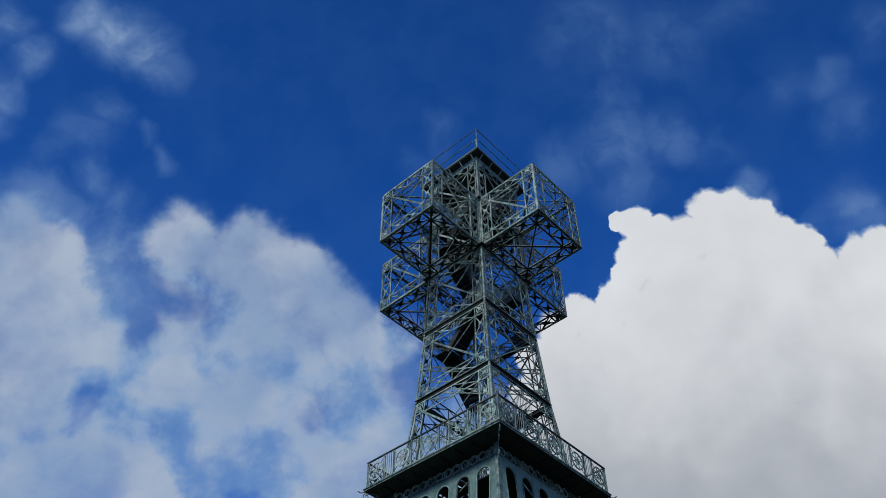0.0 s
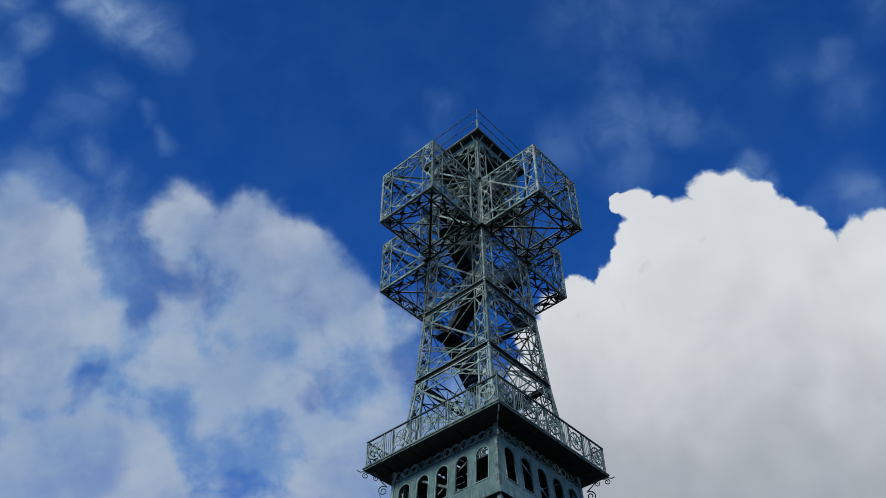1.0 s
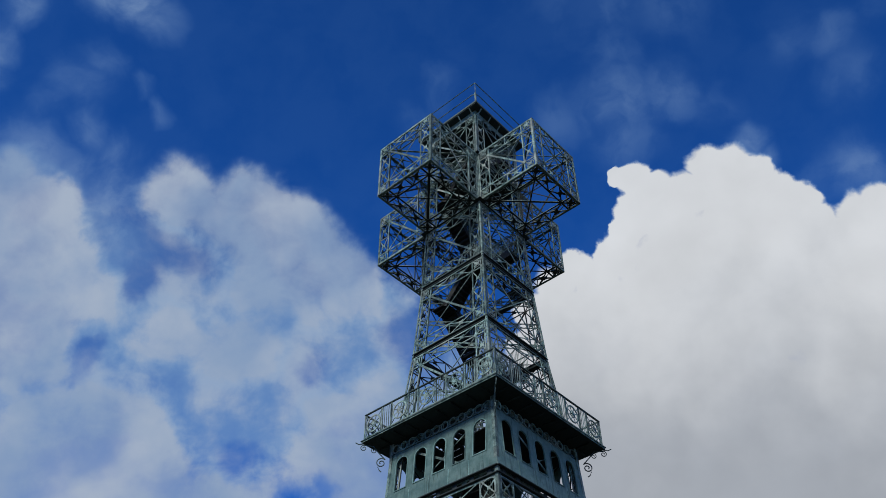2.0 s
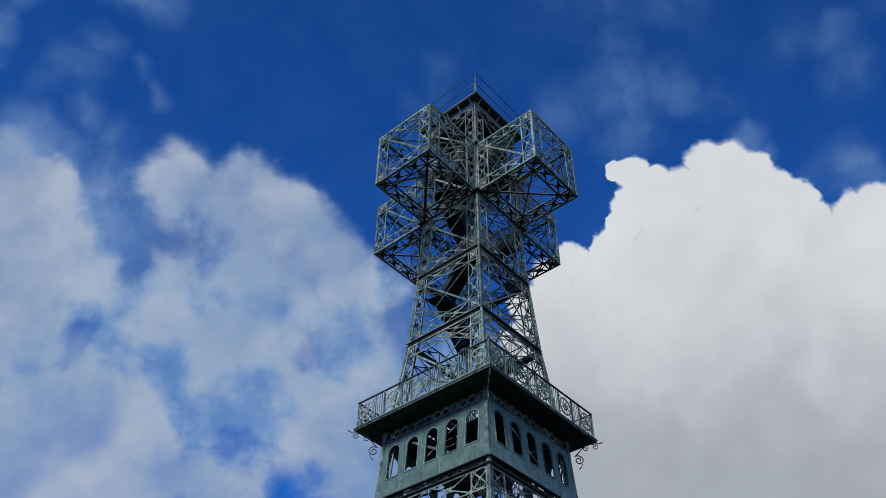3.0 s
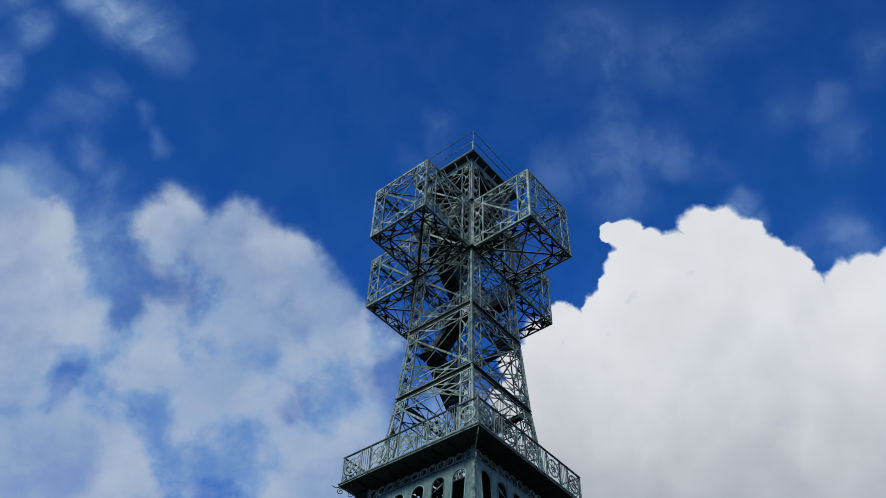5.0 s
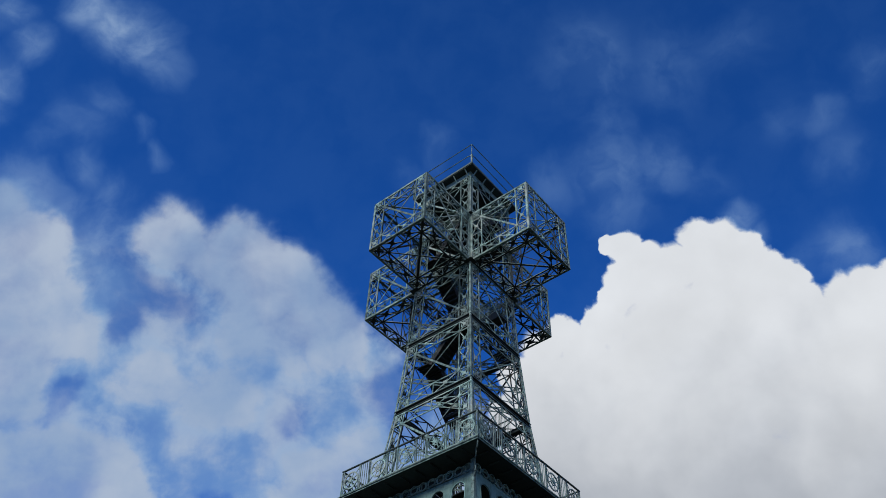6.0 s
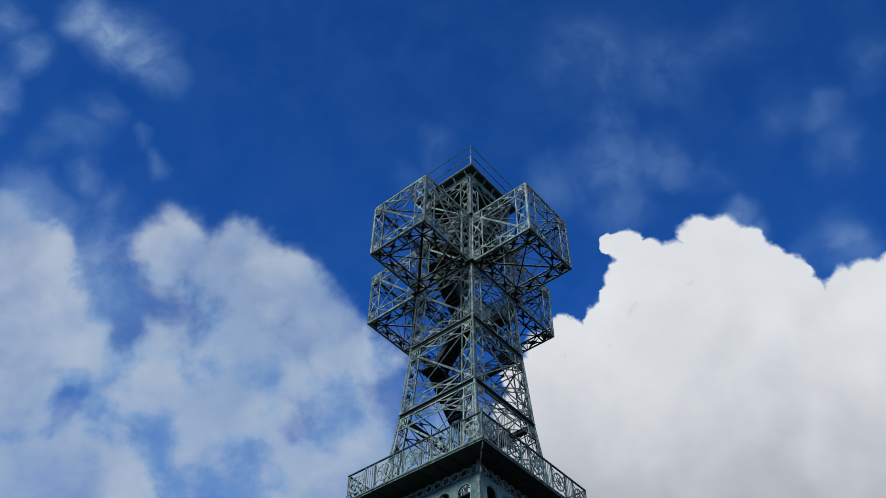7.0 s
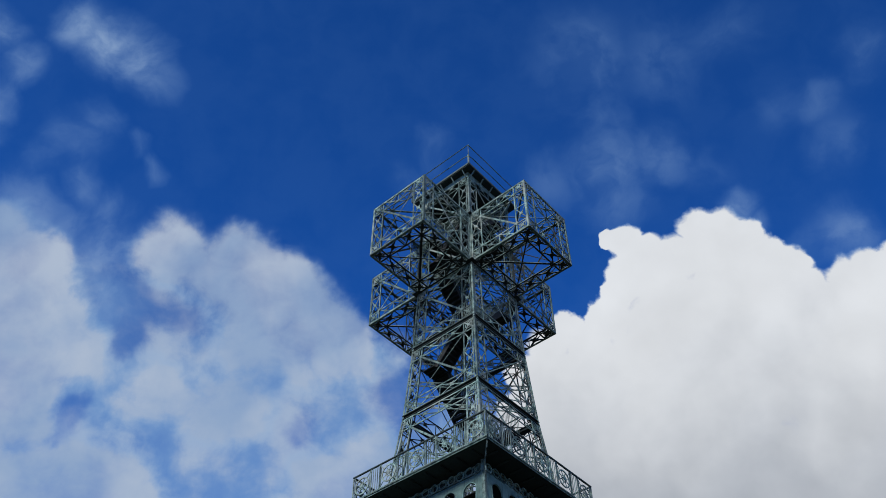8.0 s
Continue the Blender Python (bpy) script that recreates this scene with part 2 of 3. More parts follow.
IRON = painted("verdigris painted iron", (0.038, 0.080, 0.077), (0.210, 0.320, 0.300), rust=0.8, faded=0.5)
PLATE = painted("painted sheet iron", (0.086, 0.168, 0.162), (0.148, 0.250, 0.240), rust=0.35, streaks=0.85)
RAIL = painted("dark painted iron", (0.040, 0.064, 0.064), (0.072, 0.104, 0.102), rust=0.08)
# imitates the shade inside the lattice by a near-black colour
INNER_SHADE = painted("inner-side shade as near-black iron", (0.016, 0.020, 0.021), (0.030, 0.036, 0.036), rust=0.2, rough=0.7)
PALE = painted("pale frieze paint, also light on brackets", (0.16, 0.25, 0.255), (0.26, 0.36, 0.355), rust=0.3)
# near-black: shade under decks, bands, gussets and beams is put into the colour
UNDER_SHADE = painted("underside shade as near-black iron", (0.018, 0.027, 0.030), (0.028, 0.041, 0.043), rust=0.03, rough=0.75)
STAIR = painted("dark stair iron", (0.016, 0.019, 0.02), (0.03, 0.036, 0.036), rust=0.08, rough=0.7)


def plain(name, a, b, scale, rough=0.9, bump=0.3):
    m = bpy.data.materials.new(name)
    m.use_nodes = True
    n = Graph(m.node_tree)
    shader = m.node_tree.nodes["Principled BSDF"]
    at = n.put("ShaderNodeNewGeometry").outputs["Position"]
    k = n.math("MULTIPLY_ADD", n.noise(at, scale, 6.0, 0.6), 0.6, n.math("MULTIPLY", n.noise(at, scale * 0.04, 4.0), 0.4))
    m.node_tree.links.new(n.mix(n.ramp(k, 0.36, 0.64), (*a, 1), (*b, 1)), shader.inputs["Base Color"])
    shader.inputs["Roughness"].default_value = rough
    hump = n.put("ShaderNodeBump", {"Strength": bump, "Distance": 0.02, "Height": n.noise(at, scale * 3, 5.0)})
    m.node_tree.links.new(hump.outputs[0], shader.inputs["Normal"])
    return m


GRASS = plain("meadow and leaf litter", (0.014, 0.020, 0.008), (0.033, 0.033, 0.018), 2.0)
GRANITE = plain("granite", (0.22, 0.21, 0.20), (0.36, 0.35, 0.33), 8.0)

# ---------------------------------------------------------------- mesh helpers


def mesh_of(bm, name, material):
    bmesh.ops.recalc_face_normals(bm, faces=bm.faces)
    me = bpy.data.meshes.new(name)
    bm.to_mesh(me)
    bm.free()
    me.materials.append(material)
    return me


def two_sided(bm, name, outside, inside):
    """A mesh whose inner side (towards +y) is coloured near-black: shade put into the colour."""
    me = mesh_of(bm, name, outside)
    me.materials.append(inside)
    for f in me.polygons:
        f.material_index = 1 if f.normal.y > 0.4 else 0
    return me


def hang(name, me, parent, m=None, label=""):
    ob = new(name, me)
    ob.parent = parent
    if m is not None:
        ob.matrix_basis = m
    if label:
        ob["label"] = label
    return ob


def part(name, bm, material, parent, label="", m=None):
    return hang(name, mesh_of(bm, name, material), parent, m, label)


def bar(bm, p, q, wide, deep, face=(0, -1, 0), trim=0.0):
    """A flat bar from p to q: wide across, deep along the direction face."""
    p, q = Vector(p), Vector(q)
    along = (q - p).normalized()
    p, q = p + along * trim, q - along * trim
    n = Vector(face)
    n = (n - along * n.dot(along)).normalized()
    side = along.cross(n) * (wide / 2)
    n = n * (deep / 2)
    vs = [bm.verts.new(o + a * side + b * n) for o in (p, q) for a, b in ((-1, -1), (1, -1), (1, 1), (-1, 1))]
    for i in range(4):
        j = (i + 1) % 4
        bm.faces.new((vs[i], vs[j], vs[j + 4], vs[i + 4]))
    bm.faces.new(vs[3::-1])
    bm.faces.new(vs[4:])


def rod(bm, points, r, sides=6, closed=False):
    """A round rod along a line of points."""
    pts = [Vector(p) for p in points]
    rings = []
    count = len(pts)
    for i, p in enumerate(pts):
        a = pts[(i - 1) % count] if closed or i else p
        b = pts[(i + 1) % count] if closed or i < count - 1 else p
        along = (b - a).normalized()
        other = Vector((0, 0, 1)) if abs(along.z) < 0.9 else Vector((1, 0, 0))
        x = along.cross(other).normalized()
        y = along.cross(x)
        rings.append([bm.verts.new(p + r * (math.cos(t) * x + math.sin(t) * y)) for t in (2 * math.pi * k / sides for k in range(sides))])
    for i in range(count if closed else count - 1):
        a, b = rings[i], rings[(i + 1) % count]
        for k in range(sides):
            bm.faces.new((a[k], a[(k + 1) % sides], b[(k + 1) % sides], b[k]))
    if not closed:
        bm.faces.new(rings[0][::-1])
        bm.faces.new(rings[-1])


def hoop(bm, centre, r, wide, deep, seg=16, rx=1.0):
    """A flat ring in the xz plane."""
    c = Vector(centre)
    loops = []
    for k in range(seg):
        t = 2 * math.pi * k / seg
        d = Vector((math.cos(t) * rx, 0, math.sin(t)))
        loops.append([bm.verts.new(c + d * rr + Vector((0, yy, 0))) for rr, yy in
                      ((r - wide / 2, -deep / 2), (r + wide / 2, -deep / 2), (r + wide / 2, deep / 2), (r - wide / 2, deep / 2))])
    for k in range(seg):
        a, b = loops[k], loops[(k + 1) % seg]
        for i in range(4):
            bm.faces.new((a[i], a[(i + 1) % 4], b[(i + 1) % 4], b[i]))


def star(bm, centre, r, deep, points=4, inner=0.5, turn=0.0):
    """A cast rosette plate in the xz plane."""
    c = Vector(centre)
    rim = []
    for k in range(points * 2):
        t = math.pi * k / points + turn
        rr = r if k % 2 == 0 else r * inner
        rim.append(Vector((math.cos(t) * rr, 0, math.sin(t) * rr)))
    front = [bm.verts.new(c + d + Vector((0, -deep / 2, 0))) for d in rim]
    rear = [bm.verts.new(c + d + Vector((0, deep / 2, 0))) for d in rim]
    boss = bm.verts.new(c + Vector((0, -deep * 0.9, 0)))
    bm.faces.new(rear[::-1])
    for k in range(len(rim)):
        j = (k + 1) % len(rim)
        bm.faces.new((front[k], front[j], boss))
        bm.faces.new((front[k], rear[k], rear[j], front[j]))


def slab(bm, x0, x1, y0, y1, z0, z1):
    vs = [bm.verts.new((x, y, z)) for x in (x0, x1) for y in (y0, y1) for z in (z0, z1)]
    for f in ((0, 1, 3, 2), (4, 6, 7, 5), (0, 4, 5, 1), (2, 3, 7, 6), (0, 2, 6, 4), (1, 5, 7, 3)):
        bm.faces.new([vs[i] for i in f])


def angle_iron(bm, p, q, a, b, leg, t):
    """An L section from p to q; p and q lie on its outer edge, the legs run along a and b."""
    a, b = Vector(a), Vector(b)
    outline = [(0, 0), (leg, 0), (leg, t), (t, t), (t, leg), (0, leg)]
    ends = [[bm.verts.new(Vector(o) + a * i + b * j) for i, j in outline] for o in (p, q)]
    for i in range(6):
        j = (i + 1) % 6
        bm.faces.new((ends[0][i], ends[0][j], ends[1][j], ends[1][i]))
    bm.faces.new(ends[0][::-1])
    bm.faces.new(ends[1])


def turned(k):
    return pose(0, 0, 0, 0, 0, 90 * k)


# ---------------------------------------------------------------- ground
bm = bmesh.new()
rings = []
for r in (0.01, 6, 14, 30, 60, 120, 300, 900, 2500):
    rings.append([bm.verts.new((r * math.cos(t), r * math.sin(t), 0.0 if r < 40 else -0.004 * r * (1 + 0.2 * math.sin(3 * t))))
                  for t in (2 * math.pi * k / 48 for k in range(48))])
for a, b in zip(rings, rings[1:]):
    for k in range(48):
        bm.faces.new((a[k], a[(k + 1) % 48], b[(k + 1) % 48], b[k]))
ground = new("ground", mesh_of(bm, "ground", GRASS))
tagged(ground, "hilltop meadow with grass and leaf litter", "ground", kind="structure")

# ---------------------------------------------------------------- the tower
tower = new("observation_tower")
tagged(tower, "iron lattice lookout tower shaped as a cross, painted verdigris green", "tower")

# height and half width of the shaft at each of its joints
LOWER = [(0.6, 4.30), (5.6, 3.50), (10.6, 2.98), (15.50, 2.62)]
SHAFT = [(18.70, 2.38), (22.72, 1.965), (26.32, 1.745), (29.74, 1.625), (32.97, 1.60), (36.15, 1.60)]
BANDS = (22.72, 26.32)            # joints that carry a recessed band
ARM_Z, ARM = 29.75, 3.22       # underside of the arms, and the edge of their cubes
HALF = ARM / 2


def lattice_panel(parent, poses, hb, ht, h, w, heavy=0.085, light=0.040, rings=False, edge=0.03, flat=1.0):
    """A riveted panel: frame, bordering strips of crosses with rosettes, corner ornaments and one large cross.
    The panel stands on the origin in the xz plane; hb and ht are its half widths at foot and head."""
    def at(a, b):
        return Vector((a * (hb + (ht - hb) * b), 0, b * h))

    mid = (hb + ht) / 2
    ui, vi = 1 - w / mid, w / h
    T = 0.022
    frame_bm = bmesh.new()
    for a in (-1, 1):
        e = a * (1 - edge / mid)
        bar(frame_bm, at(e, 0.005), at(e, 0.995), 0.055 * flat, T)
        bar(frame_bm, at(a * ui, 0.005), at(a * ui, 0.995), 0.05 * flat, T + 0.012)
        bar(frame_bm, at(a * ui, 0.5), at(a * (1 - 0.06 / mid), 0.5), light, T - 0.006)
    for b, s in ((0, 1), (1, -1)):
        e = b + s * 0.03 / h
        bar(frame_bm, at(-0.99, e), at(0.99, e), 0.06 * flat, T - 0.004)
        bar(frame_bm, at(-1 + 0.05 / mid, b + s * vi), at(1 - 0.05 / mid, b + s * vi), 0.05 * flat, T + 0.004)
        bar(frame_bm, at(0, e), at(0, b + s * vi), light, T - 0.006)
    for a in (-1, 1):                                    # node plates
        for b in (vi, 1 - vi):
            star(frame_bm, at(a * ui, b) + Vector((0, -0.030, 0)), 0.12, 0.016, 4, 0.62)
    pieces = []

    def cross(p, q, r, s):
        x = bmesh.new()
        bar(x, p, q, light, 0.012)
        bar(x, r, s, light, 0.012 + 0.010)
        c = (p + q + r + s) / 4
        star(x, c + Vector((0, -0.016, 0)), 0.165 * flat, 0.024, 4, 0.46, math.pi / 4)
        pieces.append(("lattice_cross", two_sided(x, "lattice_cross", IRON, INNER_SHADE), ""))

    for a in (-1, 1):                                    # upright strips
        for lo, hi in ((vi, 0.5), (0.5, 1 - vi)):
            cross(at(a * ui, lo), at(a, hi), at(a, lo), at(a * ui, hi))
    for b0, b1 in ((0, vi), (1 - vi, 1)):                # level strips
        for lo, hi in ((-ui, 0), (0, ui)):
            cross(at(lo, b0), at(hi, b1), at(hi, b0), at(lo, b1))
    for a in (-1, 1):                                    # corner ornaments
        for b0, b1 in ((0, vi), (1 - vi, 1)):
            x = bmesh.new()
            p, q, r, s = at(a * ui, b0), at(a, b1), at(a, b0), at(a * ui, b1)
            c = (p + q + r + s) / 4
            bar(x, p, q, light * 1.25, 0.012)
            bar(x, r, s, light * 1.25, 0.022)
            hoop(x, c + Vector((0, -0.014, 0)), w * (0.45 if rings else 0.30), 0.036, 0.014, 20)
            star(x, c + Vector((0, -0.022, 0)), (0.11 if rings else 0.17) * flat, 0.018, 4, 0.5, math.pi / 4)
            pieces.append(("corner_ornament", two_sided(x, "corner_ornament", IRON, INNER_SHADE), ""))
    for sgn, off in ((1, 0.012), (-1, -0.022)):          # the large cross
        x = bmesh.new()
        bar(x, at(-sgn * ui, vi) + Vector((0, off, 0)), at(sgn * ui, 1 - vi) + Vector((0, off, 0)), heavy if sgn < 0 else light, 0.02)
        pieces.append(("diagonal_brace", two_sided(x, "diagonal_brace", IRON, INNER_SHADE), ""))
    frame_me = two_sided(frame_bm, "lattice_panel", IRON, INNER_SHADE)
    for m in poses:
        panel = hang("lattice_panel", frame_me, parent, m)
        for name, me, label in pieces:
            hang(name, me, panel)


def shaft_level(lo, hi, leg, w, rings=False, gap=(0.0, 0.0)):
    """Four panels and four corner posts between two joints."""
    (z0, s0), (z1, s1) = lo, hi
    lean = math.atan2(s0 - s1, z1 - z0)
    h = (z1 - z0) / math.cos(lean)
    inset = 0.026
    rate = (s0 - s1) / (z1 - z0)
    b0, b1 = s0 - rate * gap[0], s1 + rate * gap[1]
    h -= (gap[0] + gap[1]) / math.cos(lean)
    poses = [turned(k) @ pose(0, -b0 + inset, z0 + gap[0], -math.degrees(lean)) for k in range(4)]
    lattice_panel(tower, poses, b0 - 0.03, b1 - 0.03, h, w, rings=rings, edge=0.135)
    post = bmesh.new()
    angle_iron(post, (-s0, -s0, z0), (-s1, -s1, z1), (1, 0, 0), (0, 1, 0), leg, 0.022)
    # rivet heads down both legs
    n = int((z1 - z0) / 0.16)
    for i in range(n):
        f = (i + 0.5) / n
        s, z = s0 + (s1 - s0) * f, z0 + (z1 - z0) * f
        for a, b in ((leg * 0.6, -0.006), (-0.006, leg * 0.6)):
            slab(post, -s + a - 0.014, -s + a + 0.014, -s + b - 0.008, -s + b + 0.008, z - 0.014, z + 0.014)
    me = mesh_of(post, "corner_post", IRON)
    for k in range(4):
        hang("corner_post", me, tower, turned(k))


for lo, hi in zip(LOWER, LOWER[1:]):
    shaft_level(lo, hi, 0.12, 0.80, rings=True)
shaft_level((15.52, 2.50), (18.62, 2.30), 0.12, 0.30)      # carried on behind the casing
for lo, hi in zip(SHAFT, SHAFT[1:]):
    shaft_level(lo, hi, 0.075, 0.60, gap=(0.11 if lo[0] in BANDS else 0.0, 0.11 if hi[0] in BANDS else 0.0))


def joint_band(z, s, tall):
    """Two shelf flanges with a recessed web between them, round the shaft."""
    bm = bmesh.new()
    for e in (-1, 1):
        slab(bm, -s - 0.012, s - 0.16, -s - 0.02, -s + 0.15, z + e * tall / 2 - 0.012, z + e * tall / 2 + 0.012)
    slab(bm, -s + 0.10, s - 0.17, -s + 0.10, -s + 0.115, z - tall / 2, z + tall / 2)
    # flanges and web are coloured dark for the shade on their undersides
    me = mesh_of(bm, "joint_band", UNDER_SHADE)
    for k in range(4):
        hang("joint_band", me, tower, turned(k))


joint_band(22.72, 1.965, 0.15)
joint_band(26.32, 1.745, 0.15)


def cross_tie(z, s):
    """Level lattice ties from corner to corner through the shaft."""
    bm = bmesh.new()
    d = s * math.sqrt(2) - 0.1
    for e in (-0.11, 0.11):
        bar(bm, (-d, 0, z + e), (d, 0, z + e), 0.045, 0.02)
    n = 8
    for i in range(n):
        x0, x1 = -d + 2 * d * i / n, -d + 2 * d * (i + 1) / n
        bar(bm, (x0, 0.004, z - 0.11), (x1, 0.004, z + 0.11), 0.03, 0.012)
        bar(bm, (x0, -0.004, z + 0.11), (x1, -0.004, z - 0.11), 0.03, 0.012)
        star(bm, ((x0 + x1) / 2, -0.02, z), 0.09, 0.02, 4, 0.6, math.pi / 4)
    me = mesh_of(bm, "cross_tie", IRON)
    hang("cross_tie", me, tower, pose(0, 0, 0, 0, 0, -45))
    hang("cross_tie", me, tower, pose(0, 0, 0.24, 0, 0, 45))


for z, s in ((19.6, 2.28), (21.0, 2.13), (23.4, 1.91), (24.5, 1.85), (25.7, 1.77), (27.6, 1.69), (31.0, 1.60)):
    cross_tie(z, s)

# ---------------------------------------------------------------- the four arms of the cross
ARM_S = 1.60
inset = 0.026
arm_poses, under_poses = [], []
for k in range(4):
    R4 = turned(k)
    y0 = -ARM_S - ARM
    arm_poses.append(R4 @ Matrix.Translation((0, y0 + inset, ARM_Z)))                                    # outer side
    arm_poses.append(R4 @ pose(ARM_S - inset, y0 + HALF, ARM_Z, 0, 0, 90))                               # flanks
    arm_poses.append(R4 @ pose(-ARM_S + inset, y0 + HALF, ARM_Z, 0, 0, -90))
    under_poses.append(R4 @ pose(0, y0, ARM_Z + inset, -90, 0, 0))
    arm_poses.append(R4 @ pose(0, y0 + ARM, ARM_Z + ARM - inset, 90, 0, 0))                              # top
lattice_panel(tower, arm_poses, ARM_S - 0.03, ARM_S - 0.03, ARM, 0.60)
lattice_panel(tower, under_poses, ARM_S - 0.03, ARM_S - 0.03, ARM, 0.60, heavy=0.10, light=0.058, flat=1.45)

edge_meshes = []
z0, z1, y0, y1 = ARM_Z, ARM_Z + ARM, -ARM_S - ARM, -ARM_S
for p, q, a, b in (
        ((-ARM_S, y0, z0), (-ARM_S, y0, z1), (1, 0, 0), (0, 1, 0)),
        ((ARM_S, y0, z0), (ARM_S, y0, z1), (-1, 0, 0), (0, 1, 0)),
        ((-ARM_S, y0, z0), (ARM_S, y0, z0), (0, 1, 0), (0, 0, 1)),
        ((-ARM_S, y0, z1), (ARM_S, y0, z1), (0, 1, 0), (0, 0, -1)),
        ((-ARM_S, y0 + 0.1, z0), (-ARM_S, y1, z0), (1, 0, 0), (0, 0, 1)),
        ((ARM_S, y0 + 0.1, z0), (ARM_S, y1, z0), (-1, 0, 0), (0, 0, 1)),
        ((-ARM_S, y0 + 0.1, z1), (-ARM_S, y1, z1), (1, 0, 0), (0, 0, -1)),
        ((ARM_S, y0 + 0.1, z1), (ARM_S, y1, z1), (-1, 0, 0), (0, 0, -1))):
    bm = bmesh.new()
    angle_iron(bm, p, q, a, b, 0.10, 0.022)
    edge_meshes.append(mesh_of(bm, "edge_angle", IRON))
for k in range(4):
    for me in edge_meshes:
        hang("edge_angle", me, tower, turned(k))

# gusset plates where the arms meet the shaft
bm = bmesh.new()
slab(bm, -ARM_S - 0.20, -ARM_S + 0.24, -ARM_S - 0.20, -ARM_S + 0.24, ARM_Z - 0.03, ARM_Z - 0.004)
low_gusset = mesh_of(bm, "gusset_plate", UNDER_SHADE)
bm = bmesh.new()
slab(bm, -ARM_S - 0.14, -ARM_S + 0.2, -ARM_S - 0.14, -ARM_S + 0.2, ARM_Z + ARM + 0.02, ARM_Z + ARM + 0.045)
high_gusset = mesh_of(bm, "gusset_plate", UNDER_SHADE)
for k in range(4):
    hang("gusset_plate", low_gusset, tower, turned(k))
    hang("gusset_plate", high_gusset, tower, turned(k))

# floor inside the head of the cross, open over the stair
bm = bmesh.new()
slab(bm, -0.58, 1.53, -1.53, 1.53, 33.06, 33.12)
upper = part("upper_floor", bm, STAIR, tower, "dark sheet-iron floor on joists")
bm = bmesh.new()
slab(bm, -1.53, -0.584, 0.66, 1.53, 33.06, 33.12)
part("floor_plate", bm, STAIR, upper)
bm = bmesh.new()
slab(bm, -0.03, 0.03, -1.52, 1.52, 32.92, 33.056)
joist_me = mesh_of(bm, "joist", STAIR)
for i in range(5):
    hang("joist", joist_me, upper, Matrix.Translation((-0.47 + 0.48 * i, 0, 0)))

# ---------------------------------------------------------------- lookout deck on top
TOP, TOP_R = 36.52, 1.94
bm = bmesh.new()
slab(bm, -TOP_R + 0.03, TOP_R - 0.03, -TOP_R + 0.03, TOP_R - 0.03, TOP - 0.16, TOP - 0.01)
lookout = part("lookout_deck", bm, UNDER_SHADE, tower, "planked lookout deck, underside shade in its colour")
bm = bmesh.new()
slab(bm, -TOP_R, TOP_R - 0.026, -TOP_R, -TOP_R + 0.024, TOP - 0.11, TOP)
deck_rim = mesh_of(bm, "deck_rim", RAIL)
for k in range(4):
    hang("deck_rim", deck_rim, lookout, turned(k))
bm = bmesh.new()
slab(bm, -1.56, 1.56, -1.585, -1.57, 36.02, TOP - 0.165)
frieze_me = mesh_of(bm, "deck_frieze", PALE)
# brackets share the frieze's pale colour to imitate light caught under the deck
bm = bmesh.new()
bar(bm, (0, -1.60, 36.02), (0, -TOP_R + 0.06, TOP - 0.18), 0.07, 0.035, (1, 0, 0))
bracket_me = mesh_of(bm, "deck_bracket", PALE)
for k in range(4):
    hang("deck_frieze", frieze_me, tower, turned(k), "pale sheet-iron frieze")
    for i in range(5):
        hang("deck_bracket", bracket_me, tower, turned(k) @ Matrix.Translation((-1.45 + 0.725 * i, 0, 0)))

# railing of the deck: two rails on corner posts
bm = bmesh.new()
E = TOP_R - 0.03
slab(bm, -E - 0.035, -E + 0.035, -E - 0.035, -E + 0.035, TOP - 0.05, TOP + 0.66)
rod(bm, [(-E, -E, TOP + 0.65), (-E, -E, TOP + 1.50)], 0.018)
deck_post = mesh_of(bm, "deck_post", IRON)
low_rail, high_rail = bmesh.new(), bmesh.new()
rod(low_rail, [(-E, -E, TOP + 0.50), (-E + 0.10, -E, TOP + 0.60), (-E + 0.28, -E, TOP + 0.65), (E - 0.28, -E, TOP + 0.65),
               (E - 0.10, -E, TOP + 0.60), (E, -E, TOP + 0.50)], 0.024)
rod(high_rail, [(-E, -E, TOP + 1.50), (E, -E, TOP + 1.50)], 0.024)
low_rail, high_rail = mesh_of(low_rail, "deck_rail", IRON), mesh_of(high_rail, "deck_rail", IRON)
for k in range(4):
    hang("deck_post", deck_post, tower, turned(k))
    hang("deck_rail", low_rail, tower, turned(k))
    hang("deck_rail", high_rail, tower, turned(k))

# ---------------------------------------------------------------- gallery half way up
GAL, GAL_R = 18.70, 3.256
WELL = 1.45                                     # half width of the stair well
bm = bmesh.new()
vs = []
for z in (GAL - 0.02, GAL + 0.02):
    vs.append([bm.verts.new(p) for p in ((-GAL_R + 0.02, -GAL_R + 0.02, z), (GAL_R - 0.02, -GAL_R + 0.02, z), (WELL, -WELL, z), (-WELL, -WELL, z))])
for i in range(4):
    j = (i + 1) % 4
    bm.faces.new((vs[0][i], vs[0][j], vs[1][j], vs[1][i]))
bm.faces.new(vs[0][::-1])
bm.faces.new(vs[1])
# the floor's colour carries the shade of its underside
plate_me = mesh_of(bm, "gallery_floor", UNDER_SHADE)
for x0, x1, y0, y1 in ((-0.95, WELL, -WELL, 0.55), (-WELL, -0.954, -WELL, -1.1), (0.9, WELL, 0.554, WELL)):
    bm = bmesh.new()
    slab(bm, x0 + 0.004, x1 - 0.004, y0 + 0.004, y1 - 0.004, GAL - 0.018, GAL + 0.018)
    part("floor_plate", bm, UNDER_SHADE, tower, "sheet-iron floor plate, underside shade in its colour")
fascia, lip, rib = bmesh.new(), bmesh.new(), bmesh.new()
